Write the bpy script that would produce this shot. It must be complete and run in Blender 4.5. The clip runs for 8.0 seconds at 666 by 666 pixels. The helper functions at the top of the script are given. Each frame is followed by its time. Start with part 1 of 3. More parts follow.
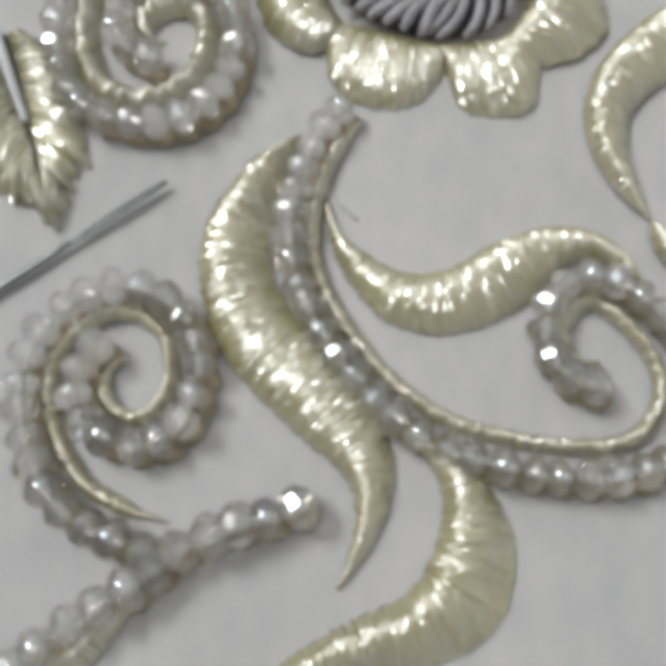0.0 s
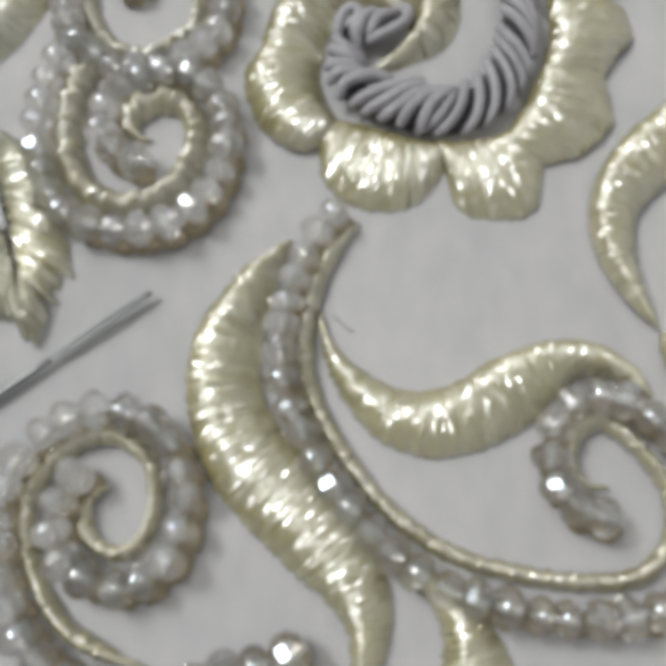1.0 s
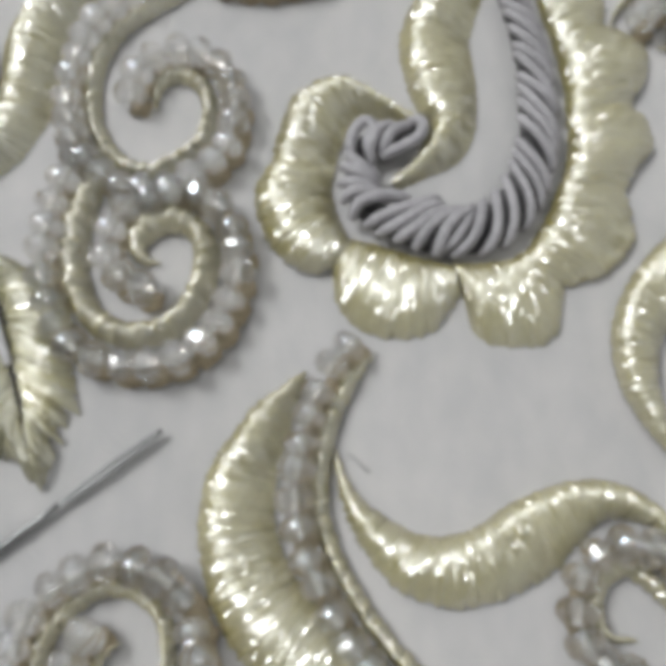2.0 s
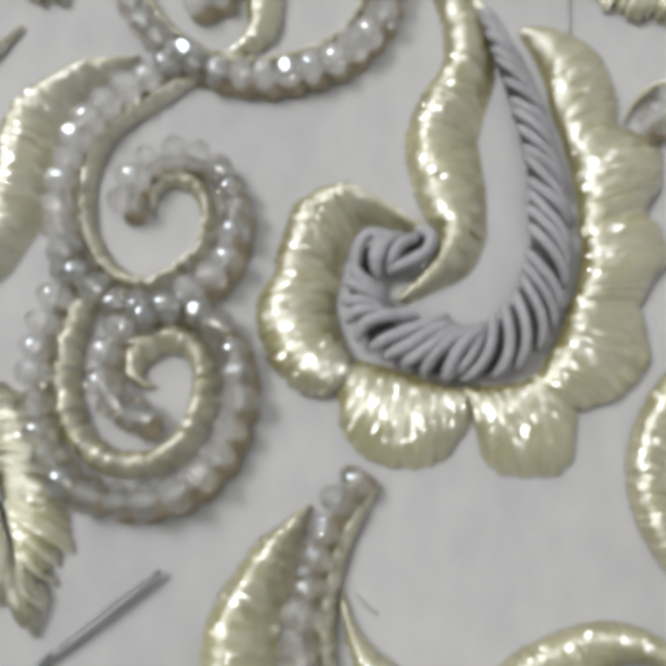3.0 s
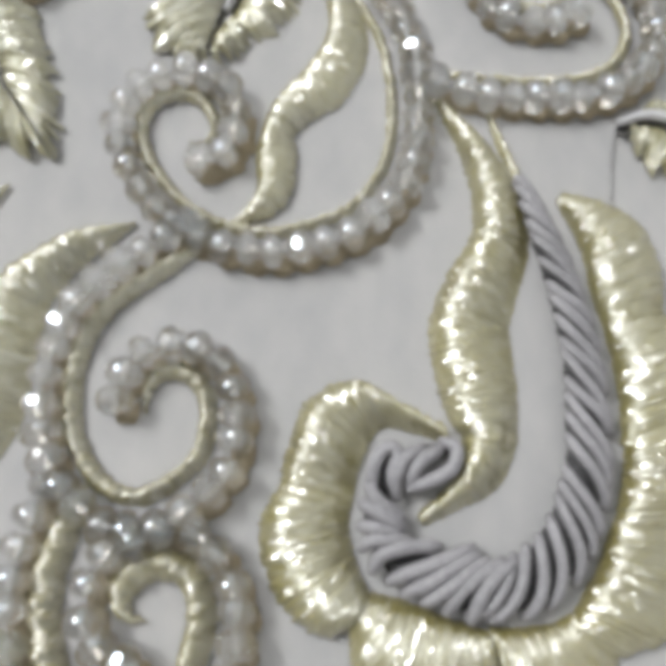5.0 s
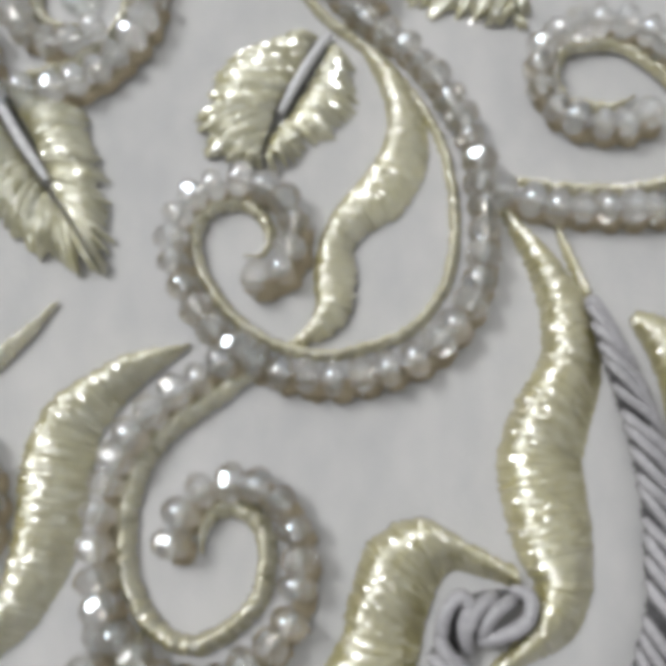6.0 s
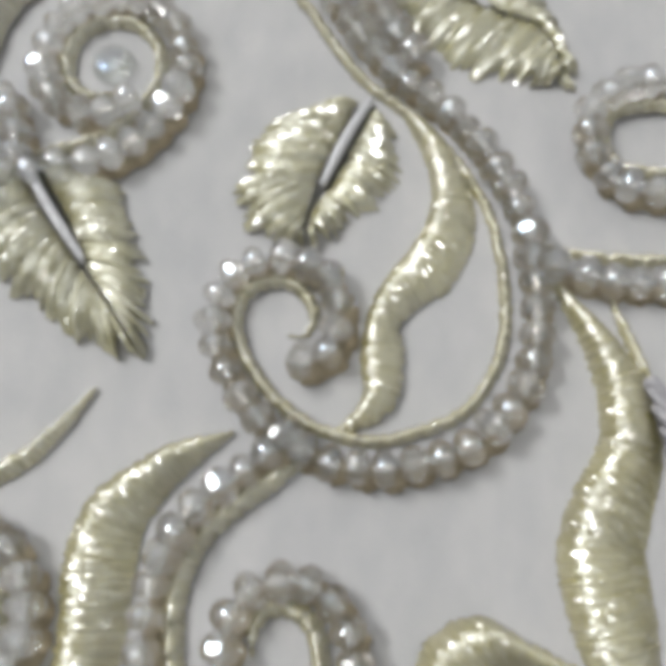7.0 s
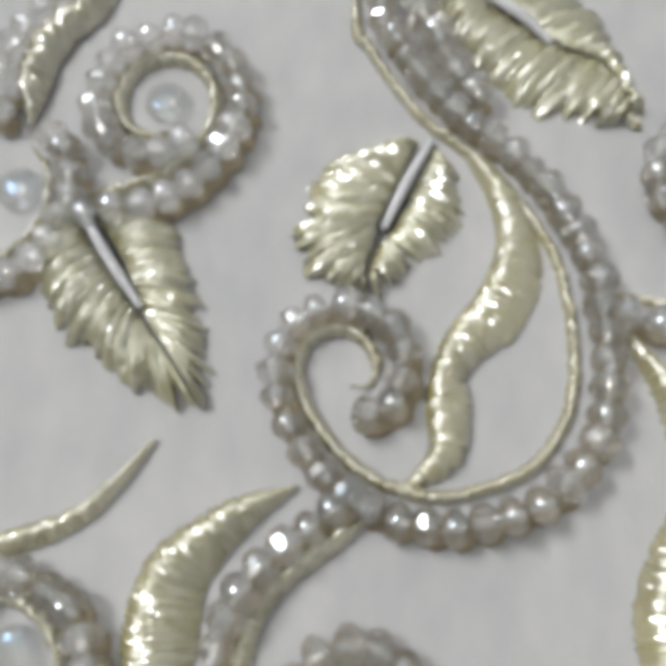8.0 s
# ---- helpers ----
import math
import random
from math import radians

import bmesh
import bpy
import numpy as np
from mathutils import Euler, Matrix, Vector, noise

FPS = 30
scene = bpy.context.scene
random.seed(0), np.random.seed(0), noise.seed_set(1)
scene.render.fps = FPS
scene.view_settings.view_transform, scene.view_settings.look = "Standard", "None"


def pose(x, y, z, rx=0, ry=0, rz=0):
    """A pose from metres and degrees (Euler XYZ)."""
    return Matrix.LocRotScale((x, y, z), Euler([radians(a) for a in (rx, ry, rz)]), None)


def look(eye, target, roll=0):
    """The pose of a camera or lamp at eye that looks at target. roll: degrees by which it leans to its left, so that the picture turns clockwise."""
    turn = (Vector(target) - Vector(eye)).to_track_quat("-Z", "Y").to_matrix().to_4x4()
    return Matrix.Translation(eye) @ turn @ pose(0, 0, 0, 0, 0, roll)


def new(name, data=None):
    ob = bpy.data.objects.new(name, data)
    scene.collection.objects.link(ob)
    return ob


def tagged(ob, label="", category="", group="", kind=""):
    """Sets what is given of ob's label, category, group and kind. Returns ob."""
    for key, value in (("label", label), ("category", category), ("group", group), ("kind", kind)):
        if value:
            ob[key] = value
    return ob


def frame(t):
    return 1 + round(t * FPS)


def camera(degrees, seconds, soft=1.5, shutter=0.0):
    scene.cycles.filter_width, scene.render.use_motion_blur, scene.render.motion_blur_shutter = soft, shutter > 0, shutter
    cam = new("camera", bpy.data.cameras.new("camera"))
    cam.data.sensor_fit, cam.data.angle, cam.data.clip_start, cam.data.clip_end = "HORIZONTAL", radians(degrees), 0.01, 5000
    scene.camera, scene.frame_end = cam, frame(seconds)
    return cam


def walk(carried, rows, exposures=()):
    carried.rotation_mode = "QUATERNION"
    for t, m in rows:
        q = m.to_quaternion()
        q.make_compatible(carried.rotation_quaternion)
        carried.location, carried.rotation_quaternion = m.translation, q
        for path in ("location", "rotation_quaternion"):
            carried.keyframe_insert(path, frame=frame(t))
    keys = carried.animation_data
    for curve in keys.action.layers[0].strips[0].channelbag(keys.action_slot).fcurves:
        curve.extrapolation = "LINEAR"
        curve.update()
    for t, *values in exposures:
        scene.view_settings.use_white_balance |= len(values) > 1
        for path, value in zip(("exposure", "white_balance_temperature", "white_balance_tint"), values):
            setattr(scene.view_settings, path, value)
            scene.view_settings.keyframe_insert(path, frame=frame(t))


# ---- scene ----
cam = camera(50.0, 8.0, soft=8.5)
# seconds, place in metres, turn in degrees
PATH = [
    (0.0, -0.00153, -0.03325, 0.05070, 16.44, -0.74, -0.90),
    (0.5, -0.00102, -0.02908, 0.05059, 17.05, -0.44, -0.87),
    (1.0, -0.00081, -0.02490, 0.05042, 17.30, -0.55, -1.13),
    (1.5, -0.00113, -0.01977, 0.05102, 17.21, -0.24, -1.29),
    (3.0, -0.00268, -0.00399, 0.05259, 15.99, -1.34, -1.60),
    (3.5, -0.00251, 0.00080, 0.05238, 15.90, -1.34, -1.22),
    (4.0, -0.00181, 0.00491, 0.05199, 16.30, -1.65, -1.02),
    (5.5, -0.00469, 0.01671, 0.05092, 16.05, -1.06, -0.03),
    (6.0, -0.00668, 0.02207, 0.05126, 16.05, -0.52, 0.17),
    (6.5, -0.00818, 0.02681, 0.05188, 17.21, -0.10, -0.04),
    (7.0, -0.00957, 0.02842, 0.05106, 16.13, 0.27, -0.29),
    (7.5, -0.01157, 0.03132, 0.05165, 16.04, 0.89, -0.21),
    (8.0, -0.01356, 0.03224, 0.05068, 16.21, 0.87, 0.07),
]
walk(cam, [(row[0], pose(*row[1:])) for row in PATH], [(0.0, -0.1), (1.5, -0.08), (3.5, 0.0), (5.5, 0.03), (8.0, 0.0)])

# ---- light ----
world = bpy.data.worlds.new("sky")
scene.world = world
world.use_nodes = True
sky = world.node_tree.nodes.new("ShaderNodeTexSky")
sky.sky_type, sky.sun_disc = "NISHITA", False
sky.sun_elevation, sky.sun_rotation = radians(40), radians(-60)
world.node_tree.links.new(sky.outputs[0], world.node_tree.nodes["Background"].inputs[0])
world.node_tree.nodes["Background"].inputs[1].default_value = 0.1
window_light = bpy.data.lights.new("window_light", "AREA")
window_light.shape, window_light.size, window_light.size_y = "RECTANGLE", 0.7, 0.7
window_light.energy, window_light.color = 46.0, (0.965, 1.0, 0.995)
lamp = new("window_light", window_light)
lamp.matrix_world = look((-1.0, 0.62, 1.42), (0, 0.62, 1.42))

MM = 0.001


# ---- materials ----
def shader(name, rough, metal=0.0, spec=0.5):
    m = bpy.data.materials.new(name)
    m.use_nodes = True
    nodes, links = m.node_tree.nodes, m.node_tree.links
    p = nodes["Principled BSDF"]
    p.inputs["Roughness"].default_value = rough
    p.inputs["Metallic"].default_value = metal
    p.inputs["Specular IOR Level"].default_value = spec
    return m, nodes, links, p


def mottled(nodes, links, p, low, high, scale, scale_fine, bump=0.0, bump_scale=2000.0, stretch=(1, 1, 1)):
    """Colour varied at two sizes, with fine relief."""
    where = nodes.new("ShaderNodeTexCoord")
    mapping = nodes.new("ShaderNodeMapping")
    mapping.inputs["Scale"].default_value = stretch
    links.new(where.outputs["Object"], mapping.inputs["Vector"])
    coarse, fine = nodes.new("ShaderNodeTexNoise"), nodes.new("ShaderNodeTexNoise")
    coarse.inputs["Scale"].default_value, fine.inputs["Scale"].default_value = scale, scale_fine
    coarse.inputs["Detail"].default_value = fine.inputs["Detail"].default_value = 3
    both = nodes.new("ShaderNodeMath")
    both.operation = "ADD"
    half = nodes.new("ShaderNodeMath")
    half.operation = "MULTIPLY"
    half.inputs[1].default_value = 0.5
    ramp = nodes.new("ShaderNodeValToRGB")
    ramp.color_ramp.elements[0].position, ramp.color_ramp.elements[1].position = 0.36, 0.64
    ramp.color_ramp.elements[0].color, ramp.color_ramp.elements[1].color = (*low, 1), (*high, 1)
    for n in (coarse, fine):
        links.new(mapping.outputs[0], n.inputs["Vector"])
    links.new(coarse.outputs[0], both.inputs[0])
    links.new(fine.outputs[0], both.inputs[1])
    links.new(both.outputs[0], half.inputs[0])
    links.new(half.outputs[0], ramp.inputs[0])
    links.new(ramp.outputs[0], p.inputs["Base Color"])
    if bump:
        grain, relief = nodes.new("ShaderNodeTexNoise"), nodes.new("ShaderNodeBump")
        grain.inputs["Scale"].default_value = bump_scale
        links.new(mapping.outputs[0], grain.inputs["Vector"])
        links.new(grain.outputs[0], relief.inputs["Height"])
        relief.inputs["Strength"].default_value, relief.inputs["Distance"].default_value = bump, 0.0002
        links.new(relief.outputs[0], p.inputs["Normal"])


def silk_material(name, low, high, rough=0.46, lustre=1.2, glint=1.0, stray=0.85):
    """Floss laid side by side: the gloss is drawn out across the threads, and single filaments glint."""
    m, nodes, links, p = shader(name, rough, 0.0, 0.6)
    p.inputs["IOR"].default_value = 1.5 + lustre
    p.inputs["Specular Tint"].default_value = (1.0, 0.99, 0.94, 1)
    mottled(nodes, links, p, low, high, 260, 2600)
    p.inputs["Anisotropic"].default_value = 0.9
    across = nodes.new("ShaderNodeTangent")
    across.direction_type, across.uv_map = "UV_MAP", "thread"
    links.new(across.outputs[0], p.inputs["Tangent"])
    uv, size = nodes.new("ShaderNodeUVMap"), nodes.new("ShaderNodeMapping")
    uv.uv_map = "thread"
    links.new(uv.outputs[0], size.inputs["Vector"])
    size.inputs["Scale"].default_value = (1.0, 0.22, 1.0)
    # relief of the filaments, with looser and tighter bunches
    grain, clump, add, relief = (nodes.new("ShaderNode" + k) for k in ("TexNoise", "TexNoise", "Math", "Bump"))
    grain.inputs["Scale"].default_value, grain.inputs["Detail"].default_value = 5.0, 2
    clump.inputs["Scale"].default_value, clump.inputs["Detail"].default_value = 1.3, 2
    for n, k in ((grain, 0), (clump, 1)):
        links.new(size.outputs[0], n.inputs["Vector"])
        links.new(n.outputs[0], add.inputs[k])
    links.new(add.outputs[0], relief.inputs["Height"])
    relief.inputs["Strength"].default_value, relief.inputs["Distance"].default_value = 0.4, 0.00012
    links.new(relief.outputs[0], p.inputs["Normal"])
    # stray filaments, each turned its own way
    cells, centre, swing, tip, unit = (nodes.new("ShaderNode" + k) for k in ("TexVoronoi", "VectorMath", "VectorMath", "VectorMath", "VectorMath"))
    short = nodes.new("ShaderNodeMapping")
    short.inputs["Scale"].default_value = (6.0, 1.2, 1.0)
    links.new(uv.outputs[0], short.inputs["Vector"])
    links.new(short.outputs[0], cells.inputs["Vector"])
    cells.inputs["Scale"].default_value = 1.0
    centre.operation, swing.operation, tip.operation, unit.operation = "SUBTRACT", "SCALE", "ADD", "NORMALIZE"
    centre.inputs[1].default_value = (0.5, 0.5, 0.5)
    swing.inputs["Scale"].default_value = stray
    links.new(cells.outputs["Color"], centre.inputs[0])
    links.new(centre.outputs[0], swing.inputs[0])
    links.new(swing.outputs[0], tip.inputs[0])
    links.new(relief.outputs[0], tip.inputs[1])
    links.new(tip.outputs[0], unit.inputs[0])
    links.new(unit.outputs[0], p.inputs["Coat Normal"])
    p.inputs["Coat Weight"].default_value = glint
    p.inputs["Coat IOR"].default_value = 3.6
    p.inputs["Coat Roughness"].default_value = 0.18
    # each bundle of threads takes the dye a little differently
    info, spread, tone = nodes.new("ShaderNodeObjectInfo"), nodes.new("ShaderNodeMapRange"), nodes.new("ShaderNodeMix")
    spread.inputs["To Min"].default_value, spread.inputs["To Max"].default_value = 0.88, 1.06
    tone.data_type, tone.blend_type = "RGBA", "MULTIPLY"
    tone.inputs["Factor"].default_value = 1.0
    links.new(info.outputs["Random"], spread.inputs["Value"])
    links.new(p.inputs["Base Color"].links[0].from_socket, tone.inputs["A"])
    links.new(spread.outputs["Result"], tone.inputs["B"])
    links.new(tone.outputs["Result"], p.inputs["Base Color"])
    return m


GOLD_SILK = silk_material("pale_gold_silk", (0.25, 0.203, 0.045), (0.335, 0.29, 0.085))
LEAF_SILK = silk_material("pale_leaf_silk", (0.31, 0.268, 0.09), (0.42, 0.38, 0.165), lustre=1.5, stray=1.15)
CORD_SILK = silk_material("gold_cord_silk", (0.245, 0.197, 0.05), (0.345, 0.297, 0.10), glint=1.0)
GREY_CORD, _n, _l, _p = shader("grey_lilac_cord", 0.5)
mottled(_n, _l, _p, (0.245, 0.234, 0.245), (0.355, 0.338, 0.355), 260, 2600, 0.5, 2500)
RIB_CORD, _n, _l, _p = shader("pale_grey_rib_cord", 0.5)
mottled(_n, _l, _p, (0.42, 0.41, 0.42), (0.56, 0.545, 0.56), 260, 2600, 0.5, 2500)
# near-black colour stands for the shade in the gaps between cords
GAP_SHADE, _n, _l, _p = shader("dark_gap_shade", 0.9)
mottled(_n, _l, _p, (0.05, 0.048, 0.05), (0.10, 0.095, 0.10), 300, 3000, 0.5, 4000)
FABRIC, _n, _l, _p = shader("grey_lilac_fabric", 0.75, 0.0, 0.25)
mottled(_n, _l, _p, (0.378, 0.368, 0.369), (0.448, 0.430, 0.426), 45, 420, 0.18, 3200, (1.0, 0.6, 1.0))
LINE, _n, _l, _p = shader("grey_tracing_chalk", 0.9)
mottled(_n, _l, _p, (0.27, 0.26, 0.26), (0.40, 0.39, 0.39), 400, 3000)
STEEL, _n, _l, _p = shader("needle_steel", 0.45, 1.0)
mottled(_n, _l, _p, (0.20, 0.20, 0.20), (0.30, 0.30, 0.30), 200, 3000, 0.1, 4000)
PLASTER, _n, _l, _p = shader("white_plaster", 0.85)
mottled(_n, _l, _p, (0.56, 0.56, 0.56), (0.64, 0.64, 0.635), 2, 30, 0.1, 80)
WOOD, _n, _l, _p = shader("table_wood", 0.5)
mottled(_n, _l, _p, (0.20, 0.13, 0.08), (0.32, 0.22, 0.14), 8, 60, 0.2, 200, (1, 8, 1))


def glass_material(name, pale, deep, rough, clear, amber, film):
    """Cut glass with an iridescent film, which throws back blue light and lets an amber share straight through."""
    m, nodes, links, p = shader(name, rough)
    p.inputs["Transmission Weight"].default_value = 1.0
    p.inputs["IOR"].default_value = 1.52
    p.inputs["Coat Weight"].default_value = film
    p.inputs["Coat IOR"].default_value = 2.45
    p.inputs["Coat Roughness"].default_value = 0.14
    p.inputs["Thin Film Thickness"].default_value = 200.0
    p.inputs["Thin Film IOR"].default_value = 1.68
    info, ramp = nodes.new("ShaderNodeObjectInfo"), nodes.new("ShaderNodeValToRGB")
    ramp.color_ramp.elements[0].color, ramp.color_ramp.elements[1].color = (*deep, 1), (*pale, 1)
    links.new(info.outputs["Random"], ramp.inputs[0])
    links.new(ramp.outputs[0], p.inputs["Base Color"])
    thin, both = nodes.new("ShaderNodeBsdfTransparent"), nodes.new("ShaderNodeMixShader")
    thin.inputs[0].default_value = (*amber, 1)
    both.inputs[0].default_value = clear
    links.new(p.outputs[0], both.inputs[1])
    links.new(thin.outputs[0], both.inputs[2])
    links.new(both.outputs[0], nodes["Material Output"].inputs["Surface"])
    return m


# brown that stands for the shade the beads throw on the cloth
BEAD_SHADE, _n, _l, _p = shader("brown_bead_shade", 0.8)
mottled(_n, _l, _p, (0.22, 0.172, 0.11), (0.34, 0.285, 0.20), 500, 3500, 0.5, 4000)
BEAD_GLASS = glass_material("clear_cut_glass", (0.98, 0.985, 0.99), (0.95, 0.94, 0.92), 0.03, 0.22, (0.97, 0.955, 0.93), 1.0)
DOME_GLASS = glass_material("clear_moulded_glass", (0.98, 0.99, 0.985), (0.96, 0.97, 0.965), 0.02, 0.45, (0.97, 0.98, 0.975), 0.0)


# ---- helpers for meshes ----
def mesh_object(name, verts, faces, material, parent=None, label="", smooth=True, uv=None):
    data = bpy.data.meshes.new(name)
    data.from_pydata([tuple(v) for v in verts], [], faces)
    data.materials.append(material)
    if smooth:
        data.polygons.foreach_set("use_smooth", [True] * len(data.polygons))
    if uv is not None:
        corner = np.zeros(len(data.loops), dtype=np.int32)
        data.loops.foreach_get("vertex_index", corner)
        data.uv_layers.new(name="thread").data.foreach_set("uv", np.asarray(uv, dtype=np.float32)[corner].ravel())
    data.update()
    ob = new(name, data)
    ob.parent = parent
    return tagged(ob, label)


def thing(name, label, category, group=""):
    return tagged(new(name), label, category, group)


def curve_through(points, step):
    """Evenly spaced samples (about step apart) of a smooth curve through the points, and its length."""
    pts = np.array(points, float)
    pts = np.vstack([2 * pts[0] - pts[1], pts, 2 * pts[-1] - pts[-2]])
    fine = []
    for i in range(1, len(pts) - 2):
        a, b, c, d = pts[i - 1:i + 3]
        for u in np.linspace(0, 1, 24, endpoint=False):
            fine.append(0.5 * (2 * b + (c - a) * u + (2 * a - 5 * b + 4 * c - d) * u * u + (3 * b - a - 3 * c + d) * u ** 3))
    fine = np.array(fine + [pts[-2]])
    along = np.r_[0, np.cumsum(np.linalg.norm(np.diff(fine[:, :2], axis=0), axis=1))]
    n = max(3, int(round(along[-1] / step)) + 1)
    where = np.linspace(0, along[-1], n)
    return np.stack([np.interp(where, along, fine[:, k]) for k in range(fine.shape[1])], 1), along[-1]


def tangents(xy):
    d = np.gradient(xy, axis=0)
    return d / (np.linalg.norm(d, axis=1, keepdims=True) + 1e-9)


def stitches(edge_a, edge_b, high, rng, base=0.0, ragged=0.13, ridge=0.03, across=14, full=0.75, held=0.0, lobe=0.0, lumps=0.0, uneven=0.05, light_lean=0.17):
    """Verts and faces of padded satin stitch: one ridge a thread, from edge a to edge b, arched over the padding. Millimetres."""
    rows, verts, uv, run = 0, [], [], rng.uniform(0, 50)
    n = len(edge_a)
    u = 0.5 - 0.5 * np.cos(np.linspace(0, np.pi, across))
    for i in range(n):
        a, b = edge_a[i], edge_b[i]
        wide = np.linalg.norm(b - a)
        way = (b - a) / (wide + 1e-9)
        start, stop = a - way * rng.uniform(-1, 1) * min(ragged, 0.08), b + way * rng.uniform(-ragged, ragged)
        top = min(high, 0.62 * wide + 0.12) * rng.uniform(1 - uneven, 1 + uneven) * (1 - lobe + lobe * math.sin(math.pi * (i + 0.5) / n) ** 0.5)
        top *= 1 + lumps * math.sin(4.2 * run + 1.3 * math.sin(1.7 * run))
        t = edge_a[min(i + 1, n - 1)] + edge_b[min(i + 1, n - 1)] - edge_a[max(i - 1, 0)] - edge_b[max(i - 1, 0)]
        gap = np.linalg.norm(t) / 4
        t = t / (np.linalg.norm(t) + 1e-9)
        # the crown lies off the middle, shaped towards the window to place gloss and shade
        bias = math.log(0.5) / math.log(0.5 + light_lean * (0.55 * way[1] - 0.83 * way[0]))
        slip = rng.uniform(-0.12, 0.12) * gap
        for off, lift in ((-0.5, -ridge), (-0.18, ridge * 0.8), (0.18, ridge * rng.uniform(0.6, 1.1))):
            bow = np.sin(np.pi * u) * slip
            arch = np.clip(1 - np.abs(2 * u ** bias - 1) ** 2.3, 0, 1) ** full
            arch = np.where(u < 0.5, held + (1 - held) * arch, arch)
            xy = start + (stop - start) * u[:, None] + t * (off * gap * 1.0 + bow[:, None])
            z = base + top * arch + lift * (0.25 + 0.75 * arch) * (1 if wide > 0.8 else 0.4)
            verts.extend(np.c_[xy, np.maximum(z, -0.15)])
            uv.extend(np.c_[np.full(across, run + off * gap), u * wide])
            rows += 1
        run += max(gap, 0.1)
    faces = [(r * across + c, r * across + c + 1, (r + 1) * across + c + 1, (r + 1) * across + c) for r in range(rows - 1) for c in range(across - 1)]
    return np.array(verts), faces, np.array(uv)


def bundles(name, verts, faces, uv, material, parent, across=14, threads=9):
    """Hangs stitching under its thing in bundles of threads, which butt against one another."""
    v, f = np.array(verts), np.array(faces)
    rows = len(v) // across
    middle = f[len(f) // 2]
    flip = np.cross(v[middle[1]] - v[middle[0]], v[middle[2]] - v[middle[0]])[2] < 0
    start = 0
    while start < rows - 1:
        stop = min(start + 3 * threads, rows - 1)
        if rows - 1 - stop < 12:
            stop = rows - 1
        piece = v[start * across:(stop + 1) * across]
        quads = f[start * (across - 1):stop * (across - 1)] - start * across
        if flip:
            quads = quads[:, ::-1]
        mesh_object(name, piece * MM, quads.tolist(), material, parent, uv=uv[start * across:(stop + 1) * across])
        start = stop


def turned_up(verts, faces):
    """Faces wound so that the middle one looks up."""
    f = faces[len(faces) // 2]
    a, b, c = (np.array(verts[k]) for k in f[:3])
    return faces if np.cross(b - a, c - a)[2] > 0 else [tuple(reversed(q)) for q in faces]


def strip_edges(points, step=0.24):
    path, _ = curve_through(points, step)
    t = tangents(path[:, :2])
    side = np.c_[-t[:, 1], t[:, 0]] * np.maximum(path[:, 2:3] + 0.2 * np.minimum(1, path[:, 2:3]), 0.12) / 2
    return path[:, :2] + side, path[:, :2] - side


def paired_edges(edge_a, edge_b, step=0.24):
    a, la = curve_through(edge_a, 0.1)
    b, lb = curve_through(edge_b, 0.1)
    n = int(max(la, lb) * 0.62 + min(la, lb) * 0.38) / step
    where = np.linspace(0, 1, int(n) + 2)
    pick = lambda c: np.stack([np.interp(where, np.linspace(0, 1, len(c)), c[:, k]) for k in range(2)], 1)
    return pick(a), pick(b)


SEED = [10]


def rng_next():
    SEED[0] += 1
    return np.random.default_rng(SEED[0])


def satin_motif(points, high, label):
    """A raised leaf or stem worked in satin stitch; points are x, y and width."""
    leaf = thing("satin_leaf", label, "embroidered leaf", "satin leaves")
    a, b = strip_edges(points)
    verts, faces, uv = stitches(a, b, high, rng_next())
    bundles("satin_band", verts, faces, uv, GOLD_SILK, leaf)
    return leaf


def petal(parent, inner, outer, high):
    a, b = paired_edges(inner, outer)
    verts, faces, uv = stitches(a, b, high, rng_next(), ragged=0.16, lobe=0.62)
    made = tagged(new("petal"))
    made.parent = parent
    bundles("satin_band", verts, faces, uv, GOLD_SILK, made)
    return made


def tube(path, radii, sides=8, flat=1.0):
    """Verts and faces of a round cord along a path of places in millimetres, closed at its ends."""
    p = np.array(path, float)
    d = np.gradient(p, axis=0)
    d /= np.linalg.norm(d, axis=1, keepdims=True) + 1e-9
    across = np.cross(d, (0, 0, 1))
    across /= np.linalg.norm(across, axis=1, keepdims=True) + 1e-9
    up = np.cross(across, d)
    ang = np.linspace(0, 2 * np.pi, sides, endpoint=False)
    r = np.broadcast_to(np.asarray(radii, float), (len(p),))
    verts = (p[:, None] + r[:, None, None] * (np.cos(ang)[None, :, None] * across[:, None] + flat * np.sin(ang)[None, :, None] * up[:, None])).reshape(-1, 3)
    faces = [(i * sides + k, i * sides + (k + 1) % sides, (i + 1) * sides + (k + 1) % sides, (i + 1) * sides + k) for i in range(len(p) - 1) for k in range(sides)]
    last = (len(p) - 1) * sides
    return verts, faces + [tuple(range(sides - 1, -1, -1)), tuple(range(last, last + sides))]


